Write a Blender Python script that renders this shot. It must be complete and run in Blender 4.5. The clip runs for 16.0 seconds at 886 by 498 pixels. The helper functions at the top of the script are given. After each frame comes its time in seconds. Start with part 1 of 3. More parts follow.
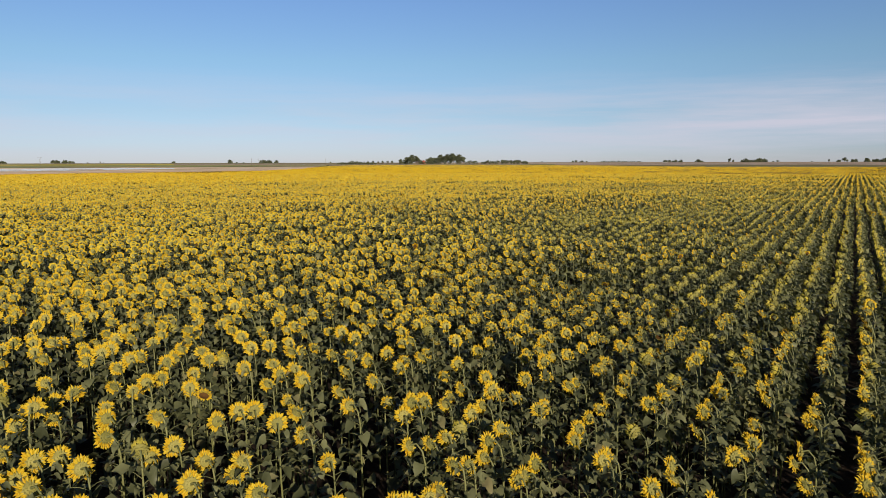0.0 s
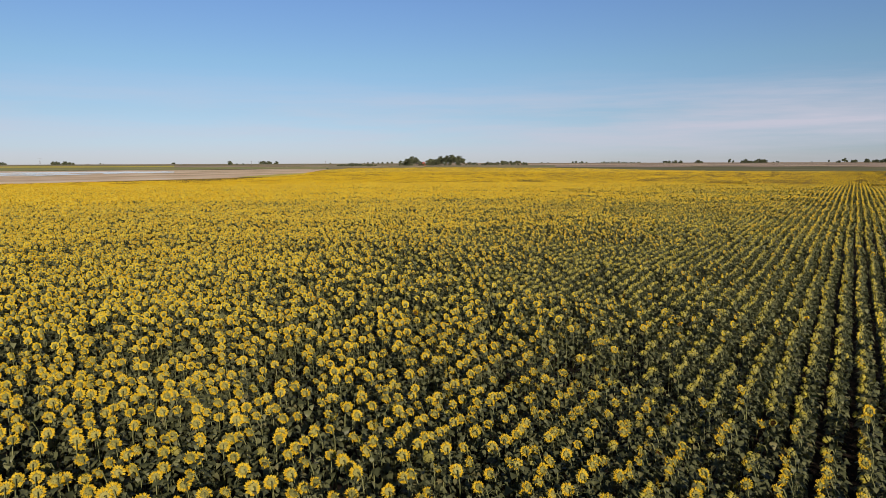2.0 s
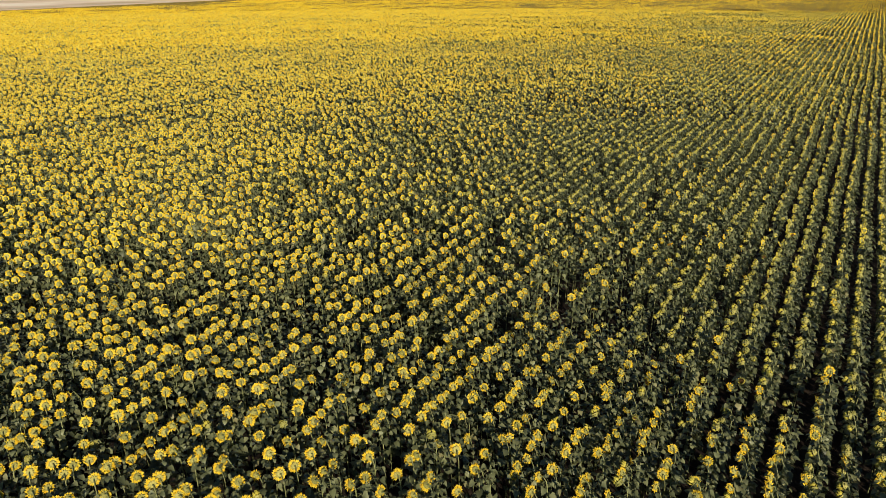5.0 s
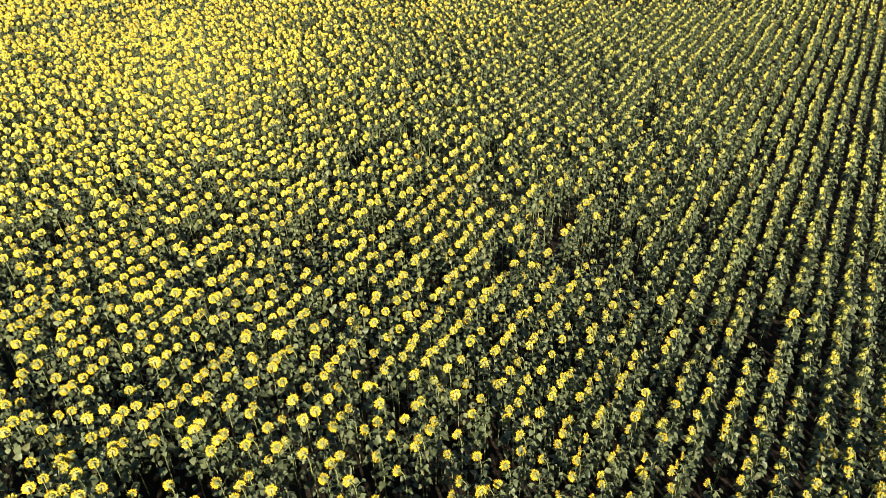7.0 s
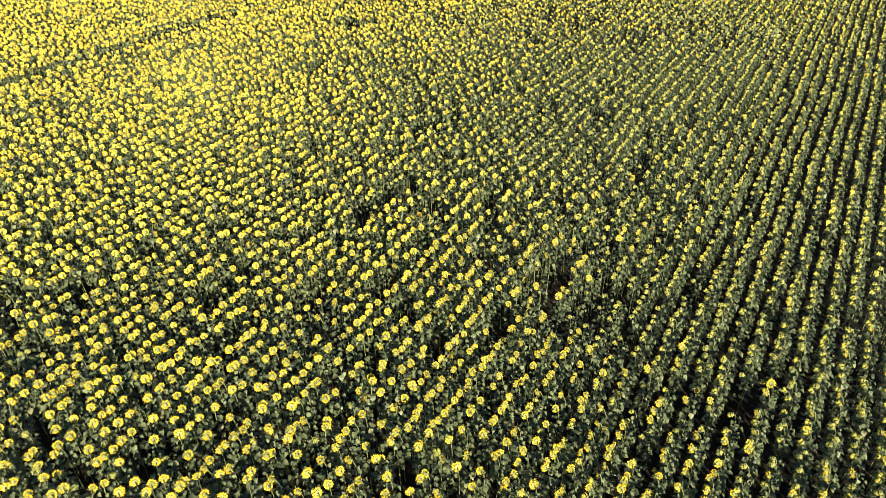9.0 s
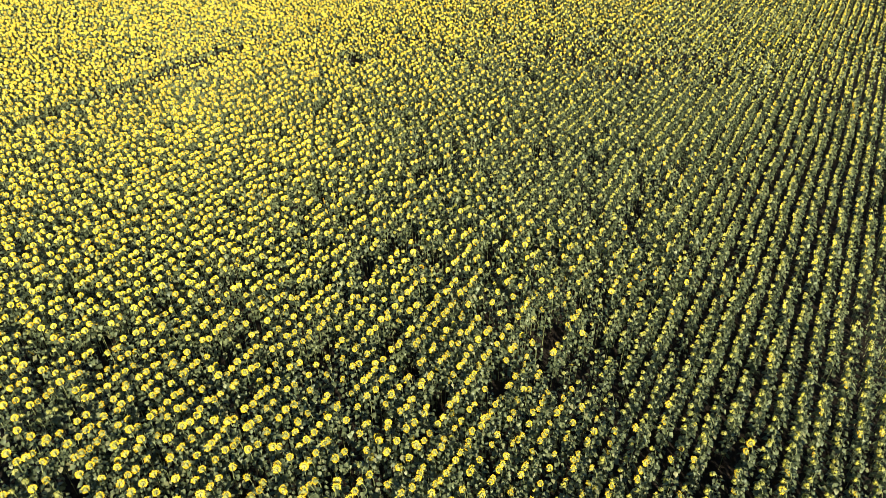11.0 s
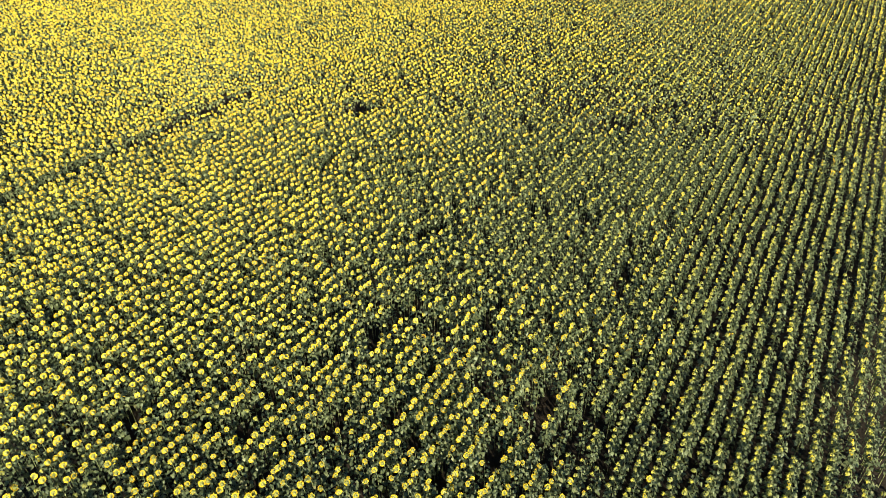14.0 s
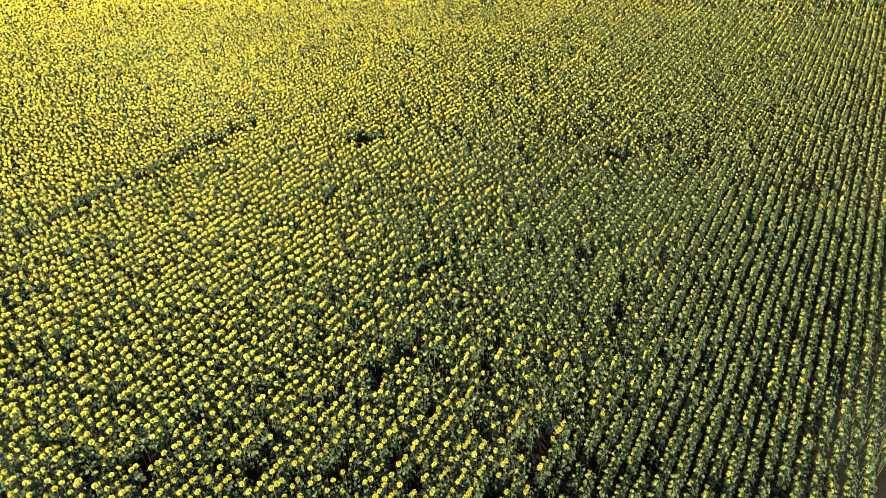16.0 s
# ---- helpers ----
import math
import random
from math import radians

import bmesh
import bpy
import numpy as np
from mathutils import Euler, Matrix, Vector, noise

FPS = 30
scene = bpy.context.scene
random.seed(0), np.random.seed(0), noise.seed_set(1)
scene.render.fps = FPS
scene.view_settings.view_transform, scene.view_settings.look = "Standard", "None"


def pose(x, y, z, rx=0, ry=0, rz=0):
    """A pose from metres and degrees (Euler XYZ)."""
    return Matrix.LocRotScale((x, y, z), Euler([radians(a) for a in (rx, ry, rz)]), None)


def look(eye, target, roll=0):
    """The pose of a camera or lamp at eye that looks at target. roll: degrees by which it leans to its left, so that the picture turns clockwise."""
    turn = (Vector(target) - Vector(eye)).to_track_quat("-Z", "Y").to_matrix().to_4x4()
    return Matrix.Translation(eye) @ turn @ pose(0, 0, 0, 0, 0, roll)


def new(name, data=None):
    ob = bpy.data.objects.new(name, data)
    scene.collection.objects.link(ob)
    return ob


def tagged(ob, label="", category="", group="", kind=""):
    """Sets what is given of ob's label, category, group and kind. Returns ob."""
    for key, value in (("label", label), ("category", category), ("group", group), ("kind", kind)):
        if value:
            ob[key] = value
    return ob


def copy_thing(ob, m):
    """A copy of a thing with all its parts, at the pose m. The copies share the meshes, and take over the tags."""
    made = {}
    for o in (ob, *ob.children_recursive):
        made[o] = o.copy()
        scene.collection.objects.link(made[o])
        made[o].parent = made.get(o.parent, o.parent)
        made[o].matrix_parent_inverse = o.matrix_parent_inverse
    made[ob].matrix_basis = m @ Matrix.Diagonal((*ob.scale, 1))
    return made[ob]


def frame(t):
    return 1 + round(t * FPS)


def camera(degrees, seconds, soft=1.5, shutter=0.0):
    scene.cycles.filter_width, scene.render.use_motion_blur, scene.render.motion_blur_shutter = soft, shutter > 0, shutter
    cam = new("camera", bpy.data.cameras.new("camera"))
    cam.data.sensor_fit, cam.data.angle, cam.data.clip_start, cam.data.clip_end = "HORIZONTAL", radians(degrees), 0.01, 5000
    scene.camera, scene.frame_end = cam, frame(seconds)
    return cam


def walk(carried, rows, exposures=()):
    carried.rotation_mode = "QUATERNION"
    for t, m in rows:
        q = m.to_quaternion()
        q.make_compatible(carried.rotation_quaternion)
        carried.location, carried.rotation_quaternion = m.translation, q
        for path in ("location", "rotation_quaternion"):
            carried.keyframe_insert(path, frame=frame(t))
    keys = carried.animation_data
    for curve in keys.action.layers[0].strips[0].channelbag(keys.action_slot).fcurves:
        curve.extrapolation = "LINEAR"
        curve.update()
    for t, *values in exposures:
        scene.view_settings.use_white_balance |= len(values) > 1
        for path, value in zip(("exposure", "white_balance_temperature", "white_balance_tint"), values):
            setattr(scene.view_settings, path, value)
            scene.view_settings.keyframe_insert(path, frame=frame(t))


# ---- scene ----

# ---------------------------------------------------------------- camera
YAW = 31.4
LENS = 66.7
CLIMB = [
    (0.0, 4.30), (0.5, 4.71), (1.0, 5.22), (1.5, 5.74), (2.0, 6.25), (2.5, 6.76), (3.0, 7.25), (3.5, 7.72), (4.0, 8.20),
    (4.2, 8.40), (5.2, 9.47), (6.3, 10.69), (7.0, 11.47), (8.0, 12.55), (9.0, 13.62), (10.2, 14.90), (11.5, 16.29),
    (13.0, 17.89), (14.5, 19.51), (16.0, 21.09),
]
TILT = [
    (0.0, 7.38), (1.0, 7.36), (2.0, 7.34), (3.0, 7.34), (3.3, 7.37), (3.4, 7.62), (3.5, 8.33), (3.6, 9.45), (3.7, 10.82), (3.8, 12.2), (3.9, 13.6),
    (4.0, 15.0), (4.1, 16.4), (4.2, 17.9), (4.4, 20.2), (4.6, 21.5), (4.9, 22.3), (5.3, 22.8), (5.7, 23.4), (6.0, 24.7), (6.15, 26.1),
    (6.3, 27.95), (6.4, 29.4), (6.5, 30.75), (6.6, 32.0), (6.7, 33.05), (6.8, 33.8), (6.9, 34.2), (7.0, 34.4), (7.2, 34.46), (8.0, 34.46),
    (9.0, 34.46), (10.2, 34.46), (11.5, 34.46), (13.0, 34.46), (14.5, 34.46), (16.0, 34.46),
]


def between(table, t):
    return float(np.interp(t, [a for a, b in table], [b for a, b in table]))


def height_at(t):
    """A smooth climb: a cubic through the neighbouring entries of CLIMB."""
    ts, hs = np.array([a for a, b in CLIMB]), np.array([b for a, b in CLIMB])
    slopes = np.gradient(hs, ts)
    i = int(np.clip(np.searchsorted(ts, t) - 1, 0, len(ts) - 2))
    w = ts[i + 1] - ts[i]
    u = (t - ts[i]) / w
    return float((2 * u**3 - 3 * u**2 + 1) * hs[i] + (u**3 - 2 * u**2 + u) * w * slopes[i]
                 + (3 * u**2 - 2 * u**3) * hs[i + 1] + (u**3 - u**2) * w * slopes[i + 1])


def camera_row(t):
    tilt = between(TILT, t)
    turned = (tilt - 7.4) / 27.06
    x = between([(0, 0.0), (4, -0.21), (8, -0.37), (12, -0.46), (16, -0.46)], t)
    y = between([(0, 0.0), (4, 0.33), (8, 0.45), (12, 0.48), (16, 0.53)], t)
    return t, pose(x, y, height_at(t), 90 - tilt, 0, YAW - 0.15 * turned) @ pose(0, 0, 0, 0, 0, between([(0, -0.12), (2.5, -0.19)], t) - 0.21 * turned)


cam = camera(LENS, 16.0, soft=0.5)
TIMES = sorted({t for t, _ in TILT} | {0.5, 1.5, 2.5})
EXPOSURES = [(0.0, 0.25, 6500, 13), (3.5, 0.13, 6500, 14), (4.2, 0.18, 6480, 12), (5.2, 0.88, 6350, 5), (6.3, 1.26, 6180, 0), (7.0, 1.63, 6150, -1), (9.0, 1.74, 6140, -5), (12.0, 1.67, 6120, -7), (14.0, 1.63, 6090, -10), (16.0, 1.55, 6040, -20)]
walk(cam, [camera_row(t) for t in TIMES], EXPOSURES)

# ---------------------------------------------------------------- light
SUN_AZ, SUN_EL = 232.0, 19.0   # degrees counter-clockwise from +y, degrees above the horizon


def bearing(az, d, z=0.0):
    a = radians(az)
    return Vector((-math.sin(a) * d, math.cos(a) * d, z))


def node(t, kind, **values):
    n = t.nodes.new(kind)
    for key, value in values.items():
        n.inputs[key.replace("_", " ")].default_value = value
    return n


def ramp(t, fac, stops):
    r = t.nodes.new("ShaderNodeValToRGB")
    while len(r.color_ramp.elements) < len(stops):
        r.color_ramp.elements.new(0.5)
    for e, (p, c) in zip(r.color_ramp.elements, stops):
        e.position, e.color = p, (*c, 1)
    t.links.new(fac, r.inputs[0])
    return r.outputs[0]


def mix(t, fac, a, b, mode="MIX"):
    m = t.nodes.new("ShaderNodeMix")
    m.data_type, m.blend_type = "RGBA", mode
    for socket, v in ((0, fac), (6, a), (7, b)):
        if hasattr(v, "links"):
            t.links.new(v, m.inputs[socket])
        else:
            m.inputs[socket].default_value = v if isinstance(v, float) else (*v, 1)
    return m.outputs[2]


world = bpy.data.worlds.new("world")
scene.world = world
world.use_nodes = True
wt = world.node_tree
wt.nodes.clear()
sky = wt.nodes.new("ShaderNodeTexSky")
sky.sky_type = "NISHITA"
sky.sun_disc = False
sky.sun_elevation = radians(SUN_EL)
sky.sun_rotation = radians(-SUN_AZ)
sky.altitude = 100
sky.air_density, sky.dust_density, sky.ozone_density = 1.0, 0.1, 3.0
back = wt.nodes.new("ShaderNodeBackground")
back.inputs["Strength"].default_value = 0.094
wout = wt.nodes.new("ShaderNodeOutputWorld")
where = wt.nodes.new("ShaderNodeTexCoord")
split = wt.nodes.new("ShaderNodeSeparateXYZ")
wt.links.new(where.outputs["Generated"], split.inputs[0])
tint = wt.nodes.new("ShaderNodeValToRGB")
SKY_TINT = [(0.0, (0.54, 0.635, 0.99)), (0.02, (0.55, 0.645, 0.98)), (0.07, (0.61, 0.67, 0.84)), (0.14, (0.67, 0.765, 0.84)), (0.22, (0.70, 0.78, 0.93)), (0.40, (0.46, 0.48, 0.55)), (0.75, (0.28, 0.30, 0.36))]
while len(tint.color_ramp.elements) < len(SKY_TINT):
    tint.color_ramp.elements.new(0.5)
for e, (p_, c_) in zip(tint.color_ramp.elements, SKY_TINT):
    e.position, e.color = p_, (*c_, 1)
wt.links.new(split.outputs["Z"], tint.inputs[0])
filtered = wt.nodes.new("ShaderNodeMix")
filtered.data_type, filtered.blend_type = "RGBA", "MULTIPLY"
filtered.inputs[0].default_value = 1.0
wt.links.new(sky.outputs[0], filtered.inputs[6])
wt.links.new(tint.outputs[0], filtered.inputs[7])
# a thin veil of high cloud low over the horizon
veil_place = wt.nodes.new("ShaderNodeMapping")
veil_place.inputs["Scale"].default_value = (1.6, 1.6, 22.0)
wt.links.new(where.outputs["Generated"], veil_place.inputs["Vector"])
veil_noise = node(wt, "ShaderNodeTexNoise", Scale=1.3, Detail=5.0, Roughness=0.6)
wt.links.new(veil_place.outputs[0], veil_noise.inputs["Vector"])
veil_shape = ramp(wt, veil_noise.outputs["Fac"], [(0.38, (0, 0, 0)), (0.62, (0.85, 0.85, 0.85))])
veil_band = ramp(wt, split.outputs["Z"], [(0.0, (0.4, 0.4, 0.4)), (0.05, (1, 1, 1)), (0.085, (0.7, 0.7, 0.7)), (0.13, (0, 0, 0))])
half_x = wt.nodes.new("ShaderNodeMath")
half_x.operation = "MULTIPLY_ADD"
half_x.inputs[1].default_value = half_x.inputs[2].default_value = 0.5
wt.links.new(split.outputs["X"], half_x.inputs[0])
veil_side = ramp(wt, half_x.outputs[0], [(0.10, (0.45, 0.45, 0.45)), (0.50, (1, 1, 1))])
veil_shape = mix(wt, 1.0, veil_shape, veil_side, "MULTIPLY")
veil = mix(wt, mix(wt, 1.0, veil_shape, veil_band, "MULTIPLY"), filtered.outputs[2], (5.6, 5.5, 6.3))
wt.links.new(veil, back.inputs["Color"])
wt.links.new(back.outputs[0], wout.inputs["Surface"])

sun_data = bpy.data.lights.new("sun", "SUN")
sun_data.energy = 5.0
sun_data.angle = radians(0.6)
sun_data.color = (1.0, 0.87, 0.68)
sun = new("sun", sun_data)
sun.matrix_world = look(bearing(SUN_AZ, 100, 100 * math.tan(radians(SUN_EL))), (0, 0, 0))


# ---------------------------------------------------------------- materials
def material(name, build):
    m = bpy.data.materials.new(name)
    m.use_nodes = True
    t = m.node_tree
    t.nodes.clear()
    out = t.nodes.new("ShaderNodeOutputMaterial")
    t.links.new(build(t), out.inputs["Surface"])
    return m


def noise_fac(t, scale, detail=3.0, stretch=None):
    g = t.nodes.new("ShaderNodeTexCoord")
    n = node(t, "ShaderNodeTexNoise", Scale=scale, Detail=detail)
    if stretch:
        mp = t.nodes.new("ShaderNodeMapping")
        mp.inputs["Scale"].default_value = stretch
        t.links.new(g.outputs["Object"], mp.inputs["Vector"])
        t.links.new(mp.outputs[0], n.inputs["Vector"])
    else:
        t.links.new(g.outputs["Object"], n.inputs["Vector"])
    return n.outputs["Fac"]


def chance(t):
    """A random value for each leaf or petal, and for each plant."""
    geo, info, s = t.nodes.new("ShaderNodeNewGeometry"), t.nodes.new("ShaderNodeObjectInfo"), t.nodes.new("ShaderNodeMath")
    t.links.new(geo.outputs["Random Per Island"], s.inputs[0])
    t.links.new(info.outputs["Random"], s.inputs[1])
    f = t.nodes.new("ShaderNodeMath")
    f.operation = "FRACT"
    t.links.new(s.outputs[0], f.inputs[0])
    return f.outputs[0]


def plant_shader(stops, rough, through_share, through_tint, grain=18.0, gloss=0.5):
    def build(t):
        base = ramp(t, chance(t), stops)
        spots = noise_fac(t, grain, 2.0)
        col = mix(t, spots, base, (0.55, 0.55, 0.5), "MULTIPLY")
        m = t.nodes.new("ShaderNodeMix")
        m.data_type = "RGBA"
        m.inputs[0].default_value = 0.5
        t.links.new(base, m.inputs[6])
        t.links.new(col, m.inputs[7])
        p = node(t, "ShaderNodeBsdfPrincipled", Roughness=rough)
        p.inputs["Specular IOR Level"].default_value = gloss
        t.links.new(m.outputs[2], p.inputs["Base Color"])
        if not through_share:
            return p.outputs[0]
        tr = t.nodes.new("ShaderNodeBsdfTranslucent")
        t.links.new(mix(t, 1.0, m.outputs[2], through_tint, "MULTIPLY"), tr.inputs["Color"])
        s = t.nodes.new("ShaderNodeMixShader")
        s.inputs[0].default_value = through_share
        t.links.new(p.outputs[0], s.inputs[1])
        t.links.new(tr.outputs[0], s.inputs[2])
        return s.outputs[0]
    return build


LEAF = material("leaf", plant_shader([(0.0, (0.054, 0.062, 0.029)), (0.5, (0.122, 0.134, 0.064)), (0.9, (0.205, 0.216, 0.106)), (1.0, (0.222, 0.198, 0.092))],
                                     0.48, 0.28, (1.3, 1.3, 0.5), 25.0, 0.32))
STEM = material("stem", plant_shader([(0.0, (0.12, 0.13, 0.045)), (1.0, (0.20, 0.205, 0.080))], 0.55, 0.0, None, 30.0, 0.3))
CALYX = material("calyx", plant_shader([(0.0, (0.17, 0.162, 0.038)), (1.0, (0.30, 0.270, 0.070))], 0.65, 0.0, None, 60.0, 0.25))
PETAL = material("petal", plant_shader([(0.0, (0.56, 0.335, 0.014)), (0.5, (0.62, 0.430, 0.024)), (1.0, (0.65, 0.495, 0.048))], 0.6, 0.25, (1.0, 0.95, 0.6), 40.0, 0.1))
DISC = material("disc", plant_shader([(0.0, (0.08, 0.04, 0.012)), (1.0, (0.16, 0.08, 0.02))], 0.85, 0.0, None, 150.0, 0.2))
PETAL_LATE = material("petal_late", plant_shader([(0.0, (0.38, 0.33, 0.040)), (0.5, (0.46, 0.39, 0.055)), (1.0, (0.55, 0.45, 0.07))], 0.6, 0.2, (1.0, 0.95, 0.6), 40.0, 0.2))
PLANT = [LEAF, STEM, CALYX, PETAL, DISC, PETAL_LATE]


def ground_shader(a, b, c, scale, stretch=None, rough=0.95, bump=0.0):
    def build(t):
        big = noise_fac(t, scale, 5.0, stretch)
        fine = noise_fac(t, scale * 23, 4.0, stretch)
        col = ramp(t, big, [(0.34, a), (0.5, b), (0.66, c)])
        col = mix(t, fine, col, (0.82, 0.80, 0.77), "MULTIPLY")
        p = node(t, "ShaderNodeBsdfPrincipled", Roughness=rough)
        p.inputs["Specular IOR Level"].default_value = 0.2
        t.links.new(col, p.inputs["Base Color"])
        if bump:
            b_ = node(t, "ShaderNodeBump", Strength=bump, Distance=0.06)
            t.links.new(fine, b_.inputs["Height"])
            t.links.new(b_.outputs[0], p.inputs["Normal"])
        return p.outputs[0]
    return build


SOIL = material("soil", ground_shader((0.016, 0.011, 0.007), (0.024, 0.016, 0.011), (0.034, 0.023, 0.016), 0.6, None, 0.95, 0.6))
PASTURE = material("pasture", ground_shader((0.30, 0.25, 0.14), (0.40, 0.31, 0.20), (0.50, 0.38, 0.27), 0.004, (1, 1, 1)))
MUD = material("mud", ground_shader((0.54, 0.41, 0.24), (0.78, 0.59, 0.41), (0.90, 0.77, 0.58), 0.035))
GREEN = material("green_crop", ground_shader((0.25, 0.27, 0.09), (0.32, 0.34, 0.12), (0.44, 0.40, 0.19), 0.012))
GREEN_DARK = material("dark_green_crop", ground_shader((0.13, 0.14, 0.06), (0.18, 0.18, 0.08), (0.25, 0.22, 0.11), 0.012))
OLIVE = material("olive_pasture", ground_shader((0.20, 0.20, 0.10), (0.28, 0.26, 0.13), (0.42, 0.34, 0.21), 0.010))
BROWN = material("ploughed", ground_shader((0.30, 0.22, 0.165), (0.42, 0.32, 0.25), (0.55, 0.43, 0.34), 0.012))
FARYELLOW = material("far_bloom", ground_shader((0.52, 0.45, 0.09), (0.62, 0.53, 0.10), (0.70, 0.58, 0.12), 0.02))


def water_shader(t):
    p = node(t, "ShaderNodeBsdfPrincipled", Roughness=0.04)
    p.inputs["Base Color"].default_value = (0.62, 0.52, 0.47, 1)
    p.inputs["IOR"].default_value = 1.33
    b_ = node(t, "ShaderNodeBump", Strength=0.03, Distance=0.02)
    t.links.new(noise_fac(t, 1.5, 3.0), b_.inputs["Height"])
    t.links.new(b_.outputs[0], p.inputs["Normal"])
    return p.outputs[0]


WATER = material("pond_water", water_shader)


def canopy_shader(t):
    """Bloom seen from so far that heads and leaves run together."""
    spots = noise_fac(t, 2.6, 2.0)
    patches = noise_fac(t, 0.035, 3.0)
    col = ramp(t, spots, [(0.34, (0.08, 0.065, 0.016)), (0.45, (0.34, 0.25, 0.026)), (0.57, (0.60, 0.44, 0.036))])
    col = mix(t, ramp(t, patches, [(0.55, (0, 0, 0)), (0.8, (0.35, 0.35, 0.35))]), col, (0.14, 0.12, 0.03))
    clumps = noise_fac(t, 0.55, 2.0, (1.0, 0.35, 1.0))
    col = mix(t, 1.0, col, ramp(t, clumps, [(0.36, (0.62, 0.58, 0.52)), (0.54, (1, 1, 1))]), "MULTIPLY")
    p = node(t, "ShaderNodeBsdfPrincipled", Roughness=0.8)
    p.inputs["Specular IOR Level"].default_value = 0.2
    t.links.new(col, p.inputs["Base Color"])
    return p.outputs[0]


CANOPY = material("canopy", canopy_shader)
UNDERGROWTH = material("undergrowth", ground_shader((0.07, 0.054, 0.014), (0.15, 0.108, 0.019), (0.24, 0.165, 0.022), 1.6))
CROWN = material("crown", plant_shader([(0.0, (0.052, 0.066, 0.036)), (0.5, (0.090, 0.108, 0.058)), (1.0, (0.15, 0.16, 0.095))], 0.7, 0.15, (1, 1.1, 0.5), 0.6, 0.2))
BARK = material("bark", ground_shader((0.14, 0.11, 0.08), (0.20, 0.16, 0.12), (0.28, 0.23, 0.18), 2.0))
RED = material("red_paint", ground_shader((0.45, 0.10, 0.07), (0.52, 0.13, 0.09), (0.58, 0.17, 0.12), 0.8, None, 0.7))
ROOF = material("dark_roof", ground_shader((0.05, 0.04, 0.04), (0.07, 0.06, 0.055), (0.09, 0.08, 0.07), 0.9, None, 0.7))
WHITE = material("white_paint", ground_shader((0.68, 0.66, 0.62), (0.76, 0.74, 0.70), (0.80, 0.79, 0.76), 0.8, None, 0.7))
STEEL = material("galvanised_steel", ground_shader((0.22, 0.23, 0.24), (0.27, 0.28, 0.29), (0.32, 0.33, 0.34), 1.5, None, 0.5))
TIMBER = material("weathered_timber", ground_shader((0.12, 0.10, 0.08), (0.17, 0.14, 0.11), (0.22, 0.18, 0.14), 1.5))
PANE = material("window_pane", lambda t: node(t, "ShaderNodeBsdfPrincipled", Roughness=0.08, Base_Color=(0.03, 0.035, 0.04, 1)).outputs[0])


# ---------------------------------------------------------------- meshes
class Geo:
    """Triangles gathered for one mesh, with a material number each."""

    def __init__(self):
        self.v, self.f, self.m, self.n = [], [], [], 0

    def add(self, verts, tris, mat=0):
        self.v.append(np.asarray(verts, float).reshape(-1, 3))
        self.f.append(np.asarray(tris, np.int32).reshape(-1, 3) + self.n)
        self.m.append(np.full(len(self.f[-1]), mat, np.int32))
        self.n += len(self.v[-1])
        return self

    def arrays(self):
        return np.concatenate(self.v), np.concatenate(self.f), np.concatenate(self.m)


def tri_mesh(name, v, f, m, mats, smooth=False):
    me = bpy.data.meshes.new(name)
    me.vertices.add(len(v))
    me.vertices.foreach_set("co", np.ascontiguousarray(v, np.float32).ravel())
    me.loops.add(3 * len(f))
    me.loops.foreach_set("vertex_index", np.ascontiguousarray(f, np.int32).ravel())
    me.polygons.add(len(f))
    me.polygons.foreach_set("loop_start", np.arange(0, 3 * len(f), 3, dtype=np.int32))
    for mat in mats:
        me.materials.append(mat)
    me.polygons.foreach_set("material_index", np.ascontiguousarray(m, np.int32))
    me.polygons.foreach_set("use_smooth", np.full(len(f), smooth) if isinstance(smooth, bool) else smooth)
    me.update(calc_edges=True)
    return me


def part(name, geo, mat, parent=None, label="", smooth=False):
    v, f, m = geo.arrays()
    ob = new(name, tri_mesh(name, v, f, np.zeros(len(f)), [mat], smooth))
    ob.parent = parent
    if label:
        tagged(ob, label)
    return ob


def quad_tris(rows_, cols, closed=False):
    out = []
    for i in range(rows_ - 1):
        for j in range(cols if closed else cols - 1):
            a, b = i * cols + j, i * cols + (j + 1) % cols
            out += [(a, b, b + cols), (a, b + cols, a + cols)]
    return out


def tube(points, radii, sides):
    points = np.asarray(points, float)
    rings = []
    for i, p in enumerate(points):
        d = points[min(i + 1, len(points) - 1)] - points[max(i - 1, 0)]
        d /= np.linalg.norm(d) + 1e-9
        a = np.cross(d, (0.31, 0.95, 0.05) if abs(d[1]) < 0.9 else (1, 0, 0))
        a /= np.linalg.norm(a)
        b = np.cross(d, a)
        ang = np.linspace(0, 2 * math.pi, sides, endpoint=False)
        rings.append(p + radii[i] * (np.cos(ang)[:, None] * a + np.sin(ang)[:, None] * b))
    return np.concatenate(rings), quad_tris(len(points), sides, True)


# ---------------------------------------------------------------- the lie of the land
def smooth(a, b, x):
    u = np.clip((np.asarray(x, float) - a) / (b - a), 0, 1)
    return u * u * (3 - 2 * u)


def land(x, y):
    """Height of the ground: a faint rise, then down to the shore."""
    x, y = np.asarray(x, float), np.asarray(y, float)
    d = np.hypot(x, y)
    s = -0.0125 * x + 0.0050 * y
    return 0.65 * np.tanh(s / 0.65) * (1 - smooth(110, 175, d))


